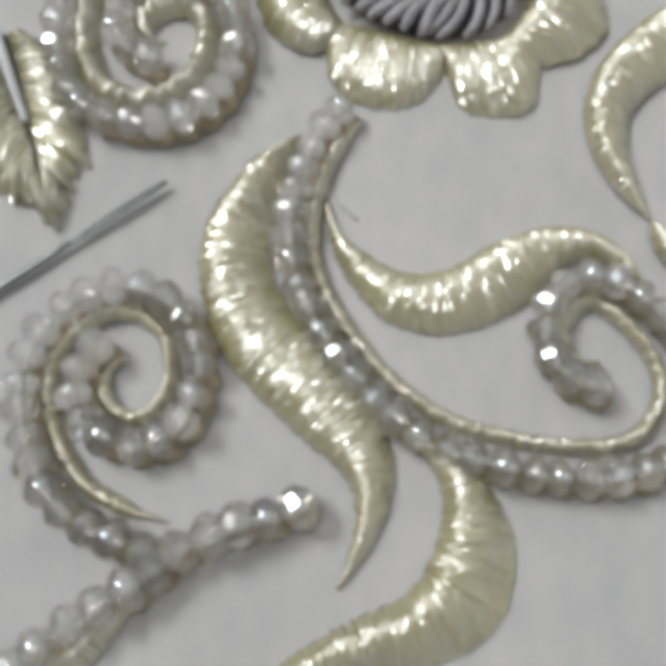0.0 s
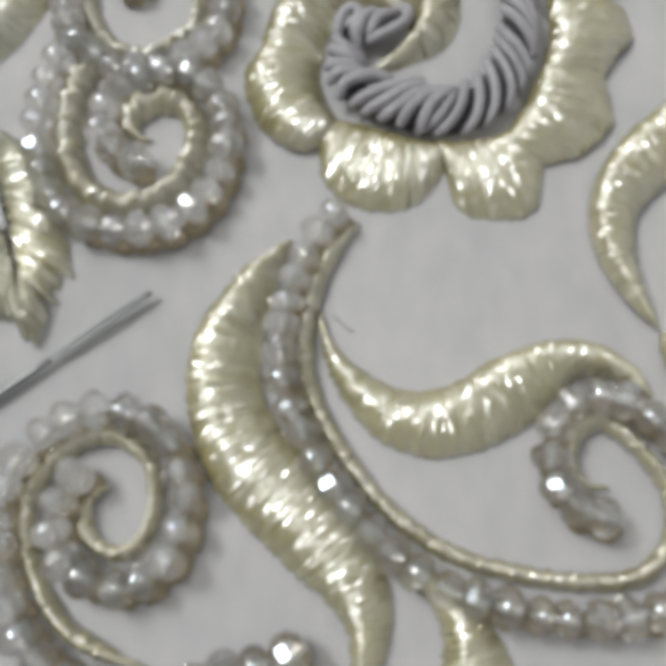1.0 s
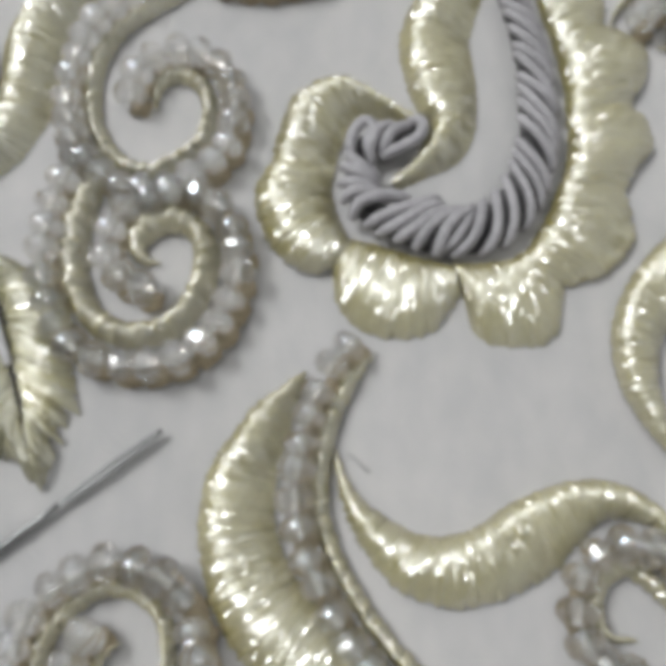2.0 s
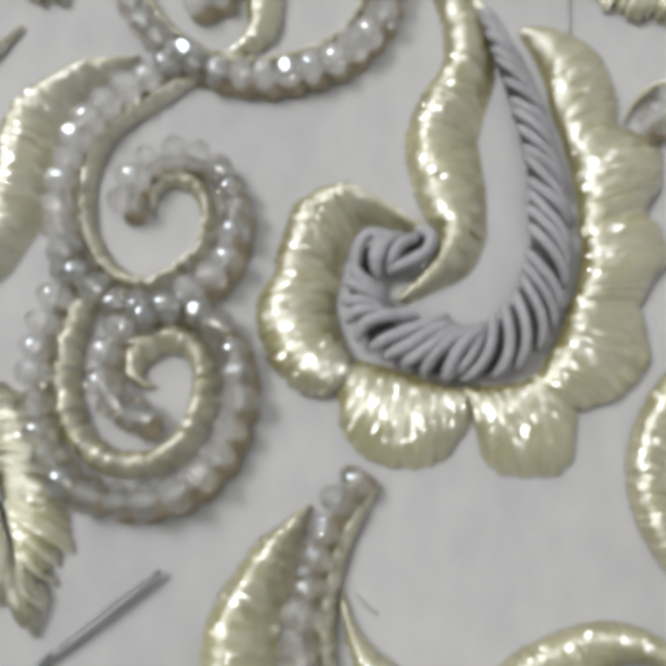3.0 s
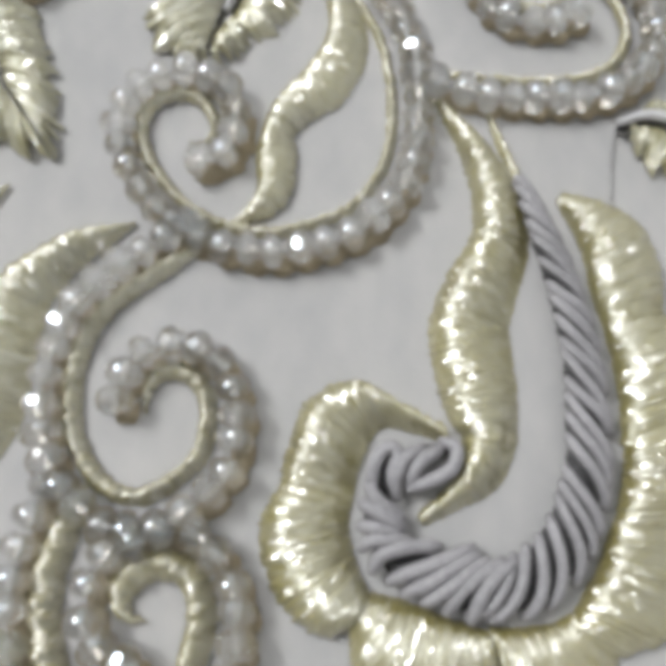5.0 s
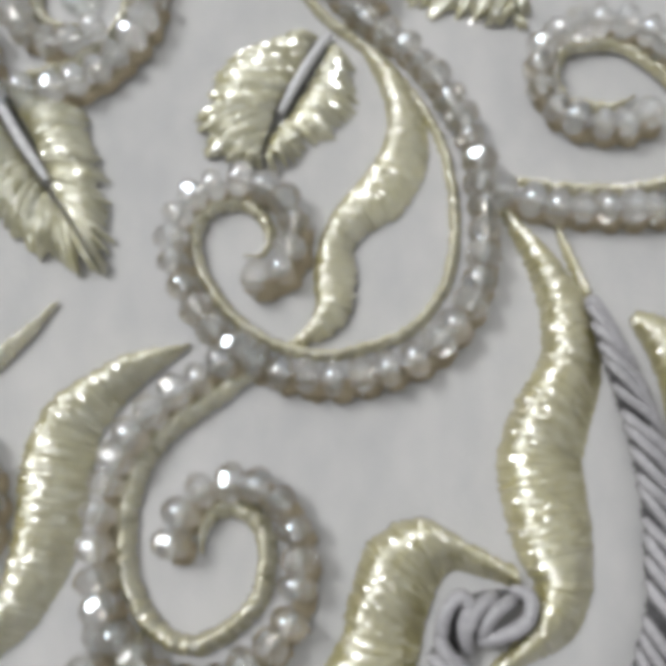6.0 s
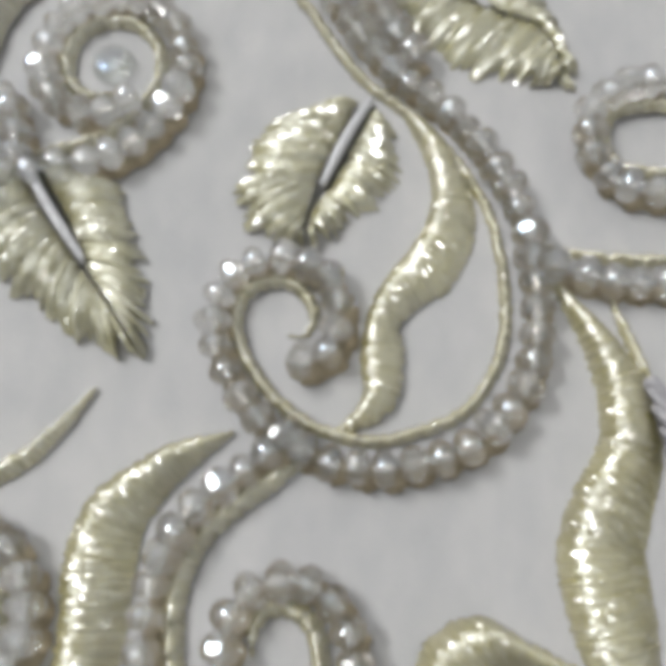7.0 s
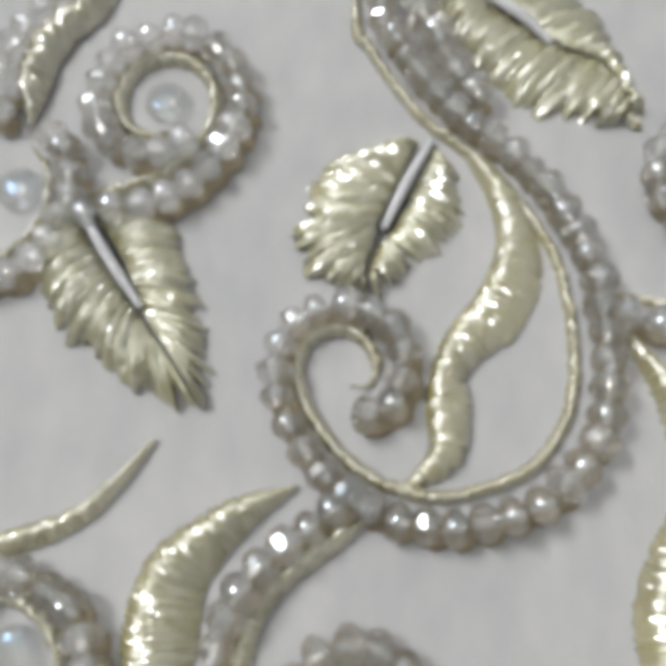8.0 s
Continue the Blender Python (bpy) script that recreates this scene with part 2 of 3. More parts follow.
def ribbed_leaf(label, rib, left_in, left_out, right_in, right_out, high):
    """A leaf of two satin-stitched halves on either side of a cord."""
    leaf = thing("ribbed_leaf", label, "embroidered leaf", "ribbed leaves")
    for inner, outer in ((left_in, left_out), (right_in, right_out)):
        rng = rng_next()
        a, b = paired_edges(inner, outer, 0.23)
        # thread ends gather in uneven tufts along the outer edge
        tuft = np.interp(np.arange(len(b)), np.arange(0, len(b) + 3, 3), rng.uniform(-0.4, 0.4, len(np.arange(0, len(b) + 3, 3))))
        # short threads part the fringe into fingers
        notch = (rng.random(len(b)) < 0.28) & (np.arange(len(b)) > 0.3 * len(b)) & (np.arange(len(b)) < 0.94 * len(b))
        tuft = tuft - 0.75 * notch
        out = (b - a) / (np.linalg.norm(b - a, axis=1, keepdims=True) + 1e-9)
        verts, faces, uv = stitches(a, b + out * (tuft * np.linspace(0.5, 1.8, len(b)))[:, None], high, rng, ragged=0.3, ridge=0.09, held=0.5, full=0.9, uneven=0.28, light_lean=0.0)
        half = new("leaf_half")
        half.parent = leaf
        bundles("satin_band", verts, faces, uv, LEAF_SILK, half)
    path, _ = curve_through(rib, 0.4)
    n = len(path)
    z = 1.0 + 0.55 * np.sin(np.pi * np.linspace(0.05, 0.95, n))
    verts, faces = tube(np.c_[path, z], 0.42 * np.sin(np.pi * np.linspace(0.12, 0.88, n)) ** 0.4, 10)
    mesh_object("midrib", verts * MM, faces, RIB_CORD, leaf, "pale grey cord midrib")
    # dark strip set off to the side away from the window, as rib shade
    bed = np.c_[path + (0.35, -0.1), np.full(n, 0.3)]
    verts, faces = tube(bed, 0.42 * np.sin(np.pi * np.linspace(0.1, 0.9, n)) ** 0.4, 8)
    mesh_object("midrib_shade", verts * MM, faces, GAP_SHADE, leaf, "dark strip painted as shade beside the midrib")
    return leaf


def twisted_cord(parent, points, count):
    """Grey cord strands laid aslant over a padded band, dark as the gaps' shade."""
    path, length = curve_through(points, 0.25)
    t = tangents(path)
    left = np.c_[-t[:, 1], t[:, 0]]
    s = np.linspace(0, 1, len(path))
    half = np.interp(s, [0, 0.12, 0.4, 0.6, 0.75, 0.9, 1], [0.45, 1.05, 1.65, 2.1, 1.5, 1.05, 0.6])
    core = mesh_object("cord_band", *(lambda v, f, _: (v * MM, turned_up(v, f)))(*stitches(path + left * half[:, None] * 0.8, path - left * half[:, None] * 0.8, 0.8, rng_next())), GAP_SHADE, parent, "dark padding under the cord strands")
    rng = rng_next()
    pick = lambda arr, at: np.stack([np.interp(at, s, arr[:, k]) for k in range(arr.shape[1])], 1)
    for c in np.linspace(0.015, 0.65, count):
        lean = np.interp(c, [0, 0.4, 0.55, 0.75, 1], [5.4, 4.9, 4.4, 3.8, 3.0]) / length * rng.uniform(0.8, 1.2)
        u = np.linspace(0, 1, 13)
        at = np.clip(c + rng.uniform(-0.006, 0.006) + (u - 0.5) * lean, 0, 1)
        swing = np.cos(np.pi * (0.06 + 0.88 * u)) * -1
        h = np.interp(at, s, half)
        xy = pick(path, at) + pick(left, at) * (swing * h)[:, None]
        z = 0.45 + 1.35 * np.sin(np.pi * (0.06 + 0.88 * u)) ** 0.7 - 0.35 * u
        verts, faces = tube(np.c_[xy, z], rng.uniform(0.36, 0.45) * np.minimum(1, 0.6 + 3 * np.minimum(u, 1 - u)), 8)
        mesh_object("strand", verts * MM, faces, GREY_CORD, core, "grey lilac cord strand")
    # at the curl the strands fan out, and the last ones hook over one another
    for points in CURL:
        path, _ = curve_through(points, 0.3)
        u = np.linspace(0, 1, len(path))
        z = 0.55 + 1.35 * np.sin(np.pi * (0.08 + 0.84 * u)) ** 0.7
        verts, faces = tube(np.c_[path, z], 0.52 * np.minimum(1, 0.6 + 3 * np.minimum(u, 1 - u)), 8)
        mesh_object("strand", verts * MM, faces, GREY_CORD, core, "grey lilac cord strand")


CURL = [
    [(7.1, 6.9), (8.0, 8.9), (9.3, 10.2), (10.6, 10.8)],
    [(5.5, 7.5), (6.6, 9.0), (8.0, 10.0), (9.7, 10.9)],
    [(4.0, 8.2), (5.5, 9.0), (7.1, 10.1), (8.7, 10.9)],
    [(2.7, 8.8), (4.4, 9.5), (6.2, 10.5), (8.0, 11.3)],
    [(1.7, 9.5), (3.3, 10.2), (5.7, 11.0), (7.7, 11.8)],
    [(0.7, 10.1), (1.4, 11.3), (3.4, 11.8), (5.4, 11.8)],
    [(0.0, 11.6), (0.8, 12.2), (2.2, 12.2), (3.6, 12.0)],
    [(-0.2, 13.2), (0.9, 13.0), (2.9, 12.4)],
    [(0.0, 14.8), (1.2, 14.0), (3.0, 12.9)],
    [(0.6, 16.2), (1.1, 14.9), (3.0, 13.5)],
    [(0.8, 15.3), (1.0, 17.2), (1.9, 18.4), (2.7, 17.9), (2.3, 16.6), (2.6, 14.9)],
    [(2.3, 15.8), (3.1, 17.6), (4.6, 18.5)],
    [(3.4, 15.9), (4.2, 17.4), (5.8, 18.3)],
    [(3.3, 15.6), (4.9, 16.1), (6.4, 17.0), (6.7, 18.4), (5.6, 18.9)],
]


def bead_mesh(name, facets, twist, smooth):
    """A cut-glass rondelle of radius 1, thinner than it is wide, with a thread hole along z and two belts of facets."""
    ring = [(0.20, 0.56, 0), (0.56, 0.64, 0), (0.90, 0.34, 0.5), (1.0, 0.0, 0.5), (0.90, -0.34, 0.5), (0.56, -0.64, 0), (0.20, -0.56, 0), (0.17, 0.0, 0)]
    verts = [(r * math.cos(a), r * math.sin(a), h) for k in range(facets) for r, h, o in ring for a in [2 * math.pi * (k + o * twist) / facets]]
    m = len(ring)
    faces = [(k * m + j, ((k + 1) % facets) * m + j, ((k + 1) % facets) * m + (j + 1) % m, k * m + (j + 1) % m) for k in range(facets) for j in range(m)]
    data = bpy.data.meshes.new(name)
    data.from_pydata(verts, [], [tuple(reversed(f)) for f in faces])
    data.materials.append(BEAD_GLASS)
    data.polygons.foreach_set("use_smooth", [smooth] * len(data.polygons))
    data.update()
    return data


BEADS = [bead_mesh("bead", 11, 0.0, False), bead_mesh("bead", 10, 1.0, False), bead_mesh("bead", 14, 0.0, True)]


BEAD_R = 1.45


def bead(data, x, y, z, r, heading, tip, stretch, spin, parent):
    ob = new("bead", data)
    ob.parent = parent
    ob.matrix_local = Matrix.Translation(Vector((x, y, z)) * MM) @ Matrix.Rotation(heading, 4, "Z") @ Matrix.Rotation(tip, 4, "Y") @ Matrix.Rotation(spin, 4, "Z") @ Matrix.Diagonal((r * MM, r * MM, r * stretch * MM, 1))
    return ob


def bead_vine(points, side, cord, label):
    """A tendril: a thin satin cord with a row of cut-glass rondelles along one side."""
    vine = thing("beaded_tendril", label, "beaded tendril", "beaded tendrils")
    path, length = curve_through(points, 0.26)
    t = tangents(path)
    out = np.c_[-t[:, 1], t[:, 0]] * side
    s = np.linspace(0, length, len(path))
    rng = rng_next()
    if cord:
        cord *= 1.15
        taper = np.minimum(1, 0.12 + np.minimum(s, length - s) / 4)
        half = out * (cord / 2 * taper)[:, None]
        verts, faces, uv = stitches(path + half, path - half, 0.95 * cord, rng, across=10, ridge=0.12, ragged=0.1, lumps=0.22)
        mesh_object("cord", verts * MM, turned_up(verts, faces), CORD_SILK, vine, "gold satin-stitched cord", uv=uv)
    # one row of rondelles, strung side by side and standing on edge beside the cord
    line = path + out * (cord / 2 + BEAD_R * 0.93 if cord else 0.0) + (0.22, -0.28)
    run = np.r_[0, np.cumsum(np.linalg.norm(np.diff(line, axis=0), axis=1))]
    count = max(2, int(round(run[-1] / 2.0)))
    # brown scalloped strip under the row: bead shade as colour, shifted from the window
    bulge = 0.95 - 0.4 * np.abs(2 * ((run * count / run[-1]) % 1.0) - 1) ** 2
    shade_line = line + (0.5, -0.55)
    verts, faces, uv = stitches(shade_line - out * bulge[:, None], shade_line + out * bulge[:, None], 0.3, rng, across=8, ragged=0.1)
    mesh_object("shade_strip", verts * MM, turned_up(verts, faces), BEAD_SHADE, vine, "brown strip painted as shade under the beads")
    for d in (np.arange(count) + 0.5) * run[-1] / count:
        d += rng.uniform(-0.12, 0.12)
        x, y = np.interp(d, run, line[:, 0]), np.interp(d, run, line[:, 1])
        k = min(int(np.searchsorted(run, d)), len(t) - 1)
        heading = math.atan2(t[k, 1], t[k, 0])
        grow = BEAD_R * rng.uniform(0.9, 1.06) * (1.0 if cord else 1.15)
        bead(BEADS[int(rng.integers(3))], x + rng.normal(0, 0.08), y + rng.normal(0, 0.08), grow * rng.uniform(0.88, 0.98), grow, heading + rng.normal(0, 0.14), math.pi / 2 + rng.normal(0, 0.12), rng.uniform(0.92, 1.08), rng.uniform(0, 6.28), vine)
    return vine


def sewing_needle(ends):
    """A steel needle lying on the fabric; its eye is a long slot between two prongs."""
    (x0, y0), (x1, y1) = ends
    head = np.array([x0, y0, 0.42])
    way = np.array([x1 - x0, y1 - y0, 0.0])
    way /= np.linalg.norm(way)
    cross = np.array([-way[1], way[0], 0])
    verts, faces = [], []
    def add(v, f):
        base = len(verts)
        verts.extend(v)
        faces.extend([tuple(base + k for k in q) for q in f])
    for sign in (-1, 1):
        u = np.linspace(0, 1, 15)
        gap = 0.22 * np.sin(np.pi * np.clip(u, 0, 1)) ** 0.5
        add(*tube(head + way * (0.2 + 9.0 * u)[:, None] + cross * (sign * gap)[:, None], 0.15, 8))
    u = np.linspace(0, 1, 24)
    add(*tube(head + way * (8.8 + 30 * u)[:, None], np.interp(u, [0, 0.03, 0.1, 0.75, 1], [0.2, 0.27, 0.3, 0.27, 0.05]), 12))
    ob = mesh_object("sewing_needle", np.array(verts) * MM, faces, STEEL)
    return tagged(ob, "thin grey steel sewing needle lying on the fabric, eye outward", "needle")


def marking_line(points):
    """A thin tracing line that was left on the cloth between motifs."""
    path, _ = curve_through(points, 0.5)
    verts, faces = tube(np.c_[path, np.full(len(path), 0.02)], 0.13, 6, 0.5)
    ob = mesh_object("marking_line", verts * MM, faces, LINE)
    return tagged(ob, "thin faint grey tracing line on the fabric", "marking line", "tracing lines")


def stray_thread(points, thick, high):
    """A loose end of grey thread lying on the cloth."""
    path, length = curve_through(points, 0.25)
    z = high * np.sin(np.pi * np.linspace(0, 1, len(path))) + 0.04
    verts, faces = tube(np.c_[path, z], thick, 6)
    ob = mesh_object("stray_thread", verts * MM, faces, LINE)
    return tagged(ob, "loose fine grey thread end on the fabric", "thread")


def glass_dome(x, y, r, label):
    """A clear glass cabochon: a flat base, a steep rim and a low crown."""
    ring = [(1.0, 0.0), (1.0, 0.16), (0.93, 0.30), (0.76, 0.42), (0.52, 0.50), (0.26, 0.54)]
    n, m = 28, 6
    verts = [(r * a * math.cos(2 * math.pi * k / n), r * a * math.sin(2 * math.pi * k / n), r * h) for a, h in ring for k in range(n)]
    faces = [(j * n + k, j * n + (k + 1) % n, (j + 1) * n + (k + 1) % n, (j + 1) * n + k) for j in range(m - 1) for k in range(n)]
    faces += [tuple(range(n - 1, -1, -1)), tuple(range((m - 1) * n, m * n))]
    ob = mesh_object("glass_dome", np.array(verts) * MM, faces, DOME_GLASS)
    ob.location = Vector((x, y, 0.1)) * MM
    return tagged(ob, label, "glass cabochon", "glass domes")


def box(name, size, centre, material):
    bm = bmesh.new()
    bmesh.ops.create_cube(bm, size=1.0)
    bmesh.ops.scale(bm, vec=size, verts=bm.verts)
    bmesh.ops.translate(bm, vec=centre, verts=bm.verts)
    data = bpy.data.meshes.new(name)
    bm.to_mesh(data)
    bm.free()
    data.materials.append(material)
    return tagged(new(name, data), kind="structure")


# ---- the room and the fabric ----
box("table_board", (1.08, 1.28, 0.03), (0, 0.02, -0.0185), WOOD)
box("floor", (2.62, 3.0, 0.05), (0.19, 0, -0.79), PLASTER)
box("ceiling", (2.72, 3.1, 0.05), (0.24, 0, 1.86), PLASTER)
box("wall_east", (0.1, 3.1, 2.6), (1.55, 0, 0.54), PLASTER)
box("wall_south", (2.62, 0.1, 2.6), (0.19, -1.55, 0.54), PLASTER)
box("wall_north", (2.62, 0.1, 2.6), (0.19, 1.55, 0.54), PLASTER)


def window_wall():
    """The west wall, with the window's opening through it."""
    bm = bmesh.new()
    for y0, y1, z0, z1 in ((-1.5, 0.25, -0.765, 1.835), (0.99, 1.5, -0.765, 1.835), (0.25, 0.99, -0.765, 1.05), (0.25, 0.99, 1.79, 1.835)):
        made = bmesh.ops.create_cube(bm, size=1.0)["verts"]
        bmesh.ops.scale(bm, vec=(0.12, y1 - y0, z1 - z0), verts=made)
        bmesh.ops.translate(bm, vec=(-1.06, (y0 + y1) / 2, (z0 + z1) / 2), verts=made)
    data = bpy.data.meshes.new("wall_west")
    bm.to_mesh(data)
    bm.free()
    data.materials.append(PLASTER)
    tagged(new("wall_west", data), kind="structure")


window_wall()


def fabric_sheet():
    """The grey cloth: one sheet with slight puckers between the stitched motifs."""
    ease = lambda a: np.sign(a) * (0.16 * np.abs(a) + 0.84 * np.abs(a) ** 3)
    xs, ys = 0.55 * ease(np.linspace(-1, 1, 261)), 0.02 + 0.65 * ease(np.linspace(-1, 1, 321))
    verts = []
    for y in ys:
        for x in xs:
            v = Vector((x * 60, y * 26, 0.0))
            w = Vector((x * 260, y * 200, 3.0))
            verts.append((x, y, (noise.noise(v) * 0.4 + noise.noise(w) * 0.07) * MM - 0.0002))
    n = len(xs)
    faces = [(j * n + i, j * n + i + 1, (j + 1) * n + i + 1, (j + 1) * n + i) for j in range(len(ys) - 1) for i in range(n - 1)]
    ob = mesh_object("fabric", verts, faces, FABRIC)
    return tagged(ob, "smooth grey lilac fabric ground with faint puckers", "fabric", kind="structure")


fabric_sheet()

# ---- the embroidery, in millimetres on the cloth ----
satin_motif([(-3.1, -1.8, 0.3), (-5.9, -5.7, 3.3), (-7.8, -10.0, 4.9), (-7.9, -13.8, 5.3), (-6.4, -17.9, 5.9), (-3.3, -21.4, 6.1), (-0.3, -24.6, 5.6), (1.5, -27.6, 3.9), (1.9, -30.2, 2.5), (1.2, -33.0, 1.4), (-0.6, -36.2, 0.2)], 1.7, "long S-shaped leaf in pale gold satin stitch, raised on grey fabric")
satin_motif([(-1.0, -7.6, 0.2), (-0.1, -10.8, 1.0), (1.4, -13.1, 2.4), (3.9, -15.3, 3.8), (6.6, -16.1, 4.6), (9.5, -15.6, 4.9), (12.5, -14.0, 5.2), (14.7, -12.6, 4.2), (16.9, -11.7, 3.1), (19.5, -11.8, 2.1), (21.7, -13.0, 1.3), (22.8, -14.5, 0.3)], 1.6, "wavy pale gold satin-stitch leaf tapering into a thin tail")
satin_motif([(4.4, -25.5, 0.2), (6.4, -27.2, 1.3), (8.1, -29.4, 2.8), (8.8, -32.0, 4.5), (8.7, -34.5, 5.5), (7.6, -36.9, 5.7), (5.3, -38.6, 4.8), (2.5, -39.4, 3.8), (-0.6, -40.3, 3.0), (-3.6, -41.4, 1.9), (-5.8, -42.3, 0.5)], 1.8, "crescent leaf in pale gold satin stitch with an olive shaded side")
satin_motif([(24.1, -9.2, 0.2), (22.7, -6.3, 1.7), (21.8, -2.9, 2.9), (22.2, 0.7, 3.7), (24.2, 3.7, 4.6), (27.4, 6.4, 5.4), (30.7, 8.5, 5.5), (33.8, 9.8, 2.2)], 1.6, "hooked pale gold satin-stitch leaf with a pointed end")
satin_motif([(24.4, -9.6, 0.3), (25.2, -11.4, 2.0), (27.2, -12.8, 2.9), (29.8, -13.2, 1.3)], 1.3, "short pale gold satin-stitch leaf beside a hooked leaf")
satin_motif([(-14.0, -36.4, 0.2), (-15.7, -38.2, 1.3), (-17.5, -39.9, 1.9), (-19.4, -41.3, 2.2), (-21.1, -42.5, 0.5)], 1.3, "straight pale gold satin-stitch stem under the beads")
satin_motif([(-16.9, 35.8, 0.3), (-20.4, 34.1, 2.2), (-23.0, 32.1, 3.4), (-25.0, 29.8, 4.5), (-25.7, 26.8, 4.9), (-25.8, 23.9, 4.5), (-26.1, 20.8, 4.2), (-27.0, 17.9, 3.2), (-28.1, 15.8, 2.0), (-29.3, 14.2, 0.6)], 1.9, "large crescent leaf in pale gold satin stitch beside beads")
satin_motif([(-27.0, 39.1, 0.2), (-29.0, 36.6, 0.8), (-31.4, 34.1, 1.2), (-34.2, 32.7, 1.5), (-37.0, 31.9, 1.6), (-39.9, 31.6, 1.2)], 1.0, "thin curved pale gold satin-stitch stem with a sharp tip")
satin_motif([(-10.2, 35.7, 0.2), (-8.3, 36.4, 1.0), (-6.4, 38.3, 2.4), (-6.1, 41.3, 3.1), (-6.0, 43.8, 2.4), (-4.7, 46.0, 3.1), (-2.4, 48.1, 4.1), (-0.8, 50.8, 3.9), (-0.3, 54.0, 3.1), (-1.0, 57.2, 2.3), (-2.5, 60.2, 1.5), (-4.2, 62.6, 0.3)], 1.5, "small wavy pale gold satin-stitch leaf inside a beaded ring")
satin_motif([(6.5, 47.6, 0.3), (8.4, 44.8, 1.5), (10.2, 41.5, 2.8), (11.4, 37.9, 3.9), (11.2, 34.1, 4.5), (9.6, 30.5, 5.4), (8.5, 27.6, 5.8), (8.6, 24.5, 5.9), (9.1, 21.5, 5.2), (9.4, 18.9, 3.8), (8.3, 16.6, 3.2), (6.5, 15.0, 1.7), (4.2, 13.4, 0.7)], 1.8, "long wavy pale gold satin-stitch leaf inside the flower")
satin_motif([(11.1, 46.1, 0.2), (11.9, 43.3, 0.8), (12.7, 41.1, 0.8), (13.4, 39.5, 0.3)], 0.8, "short thin gold satin-stitch stem at the flower's top")
flower = thing("embroidered_flower", "flower with scalloped pale gold satin-stitch petals and a twisted grey cord", "embroidered flower")
petal(flower, [(6.5, 18.7), (3.9, 19.6), (1.6, 19.8), (0.1, 17.1), (-0.5, 14.7)], [(6.3, 20.3), (3.0, 21.9), (-0.3, 23.5), (-4.0, 21.6), (-5.6, 16.1)], 2.0)
petal(flower, [(-0.5, 15.1), (-0.7, 13.1), (-0.1, 10.5), (0.9, 8.3)], [(-5.6, 16.1), (-6.9, 12.9), (-5.6, 8.4), (-2.5, 6.0), (0.4, 7.2)], 2.0)
petal(flower, [(0.8, 8.9), (3.4, 8.2), (5.8, 7.3), (8.4, 6.4)], [(-0.8, 6.8), (-0.5, 3.4), (2.2, 0.9), (6.4, 1.0), (9.0, 3.9)], 1.8)
petal(flower, [(8.5, 6.6), (10.5, 6.6), (12.7, 6.8), (14.1, 7.4)], [(9.2, 3.9), (10.0, 0.7), (12.9, -0.2), (16.0, 0.6), (17.1, 4.6)], 1.8)
petal(flower, [(13.4, 6.2), (14.7, 8.0), (16.3, 10.4), (17.6, 13.2)], [(17.0, 4.5), (20.6, 5.6), (23.0, 8.2), (23.2, 11.0), (23.0, 13.1)], 1.9)
petal(flower, [(17.6, 12.8), (18.4, 15.0), (18.8, 16.8), (19.2, 19.1)], [(23.2, 12.8), (24.4, 14.9), (25.8, 16.4), (25.9, 19.0), (24.6, 21.0)], 1.9)
petal(flower, [(19.0, 18.7), (19.2, 21.4), (19.0, 24.2), (18.6, 27.5)], [(24.6, 20.8), (26.4, 23.3), (26.8, 26.2), (25.3, 27.8), (23.4, 28.7)], 1.9)
petal(flower, [(18.8, 27.0), (18.0, 30.0), (17.5, 33.9), (16.0, 37.9)], [(23.3, 28.3), (23.8, 31.7), (23.1, 35.2), (20.6, 37.5), (16.7, 38.8)], 1.8)
twisted_cord(flower, [(13.0, 39.1), (15.0, 33.0), (16.3, 26.8), (16.5, 21.4), (16.0, 16.6), (14.2, 12.0), (11.4, 9.5), (8.0, 8.9), (4.3, 10.1), (2.1, 11.7), (1.3, 14.1), (1.8, 16.8), (3.7, 17.9), (6.5, 18.4)], 22)
ribbed_leaf("serrated pale gold satin-stitch leaf with a grey cord midrib", [(-33.8, 56.8), (-31.1, 52.5), (-28.4, 48.6)], [(-34.5, 56.7), (-32.1, 52.8), (-28.8, 48.3), (-26.3, 45.1)], [(-35.9, 56.0), (-36.7, 52.5), (-35.2, 48.2), (-31.2, 44.2), (-26.7, 42.1), (-23.7, 41.0)], [(-33.3, 57.1), (-30.5, 53.1), (-28.4, 48.4), (-26.1, 45.2)], [(-32.0, 57.2), (-26.9, 55.6), (-25.1, 51.7), (-23.8, 46.7), (-23.5, 40.9)], 1.4)
ribbed_leaf("rounded pale gold satin-stitch leaf with a grey cord midrib", [(-6.6, 62.3), (-8.6, 58.7), (-10.5, 54.8)], [(-7.6, 62.5), (-10.4, 56.6), (-11.6, 53.1), (-12.0, 51.5)], [(-9.1, 62.8), (-14.5, 60.8), (-16.8, 55.9), (-16.6, 52.0), (-14.2, 50.7), (-11.9, 50.1)], [(-6.3, 62.1), (-9.4, 55.8), (-11.2, 53.0), (-11.7, 51.3)], [(-5.8, 61.9), (-4.6, 58.7), (-5.0, 55.5), (-7.7, 52.2), (-11.3, 49.7)], 1.4)
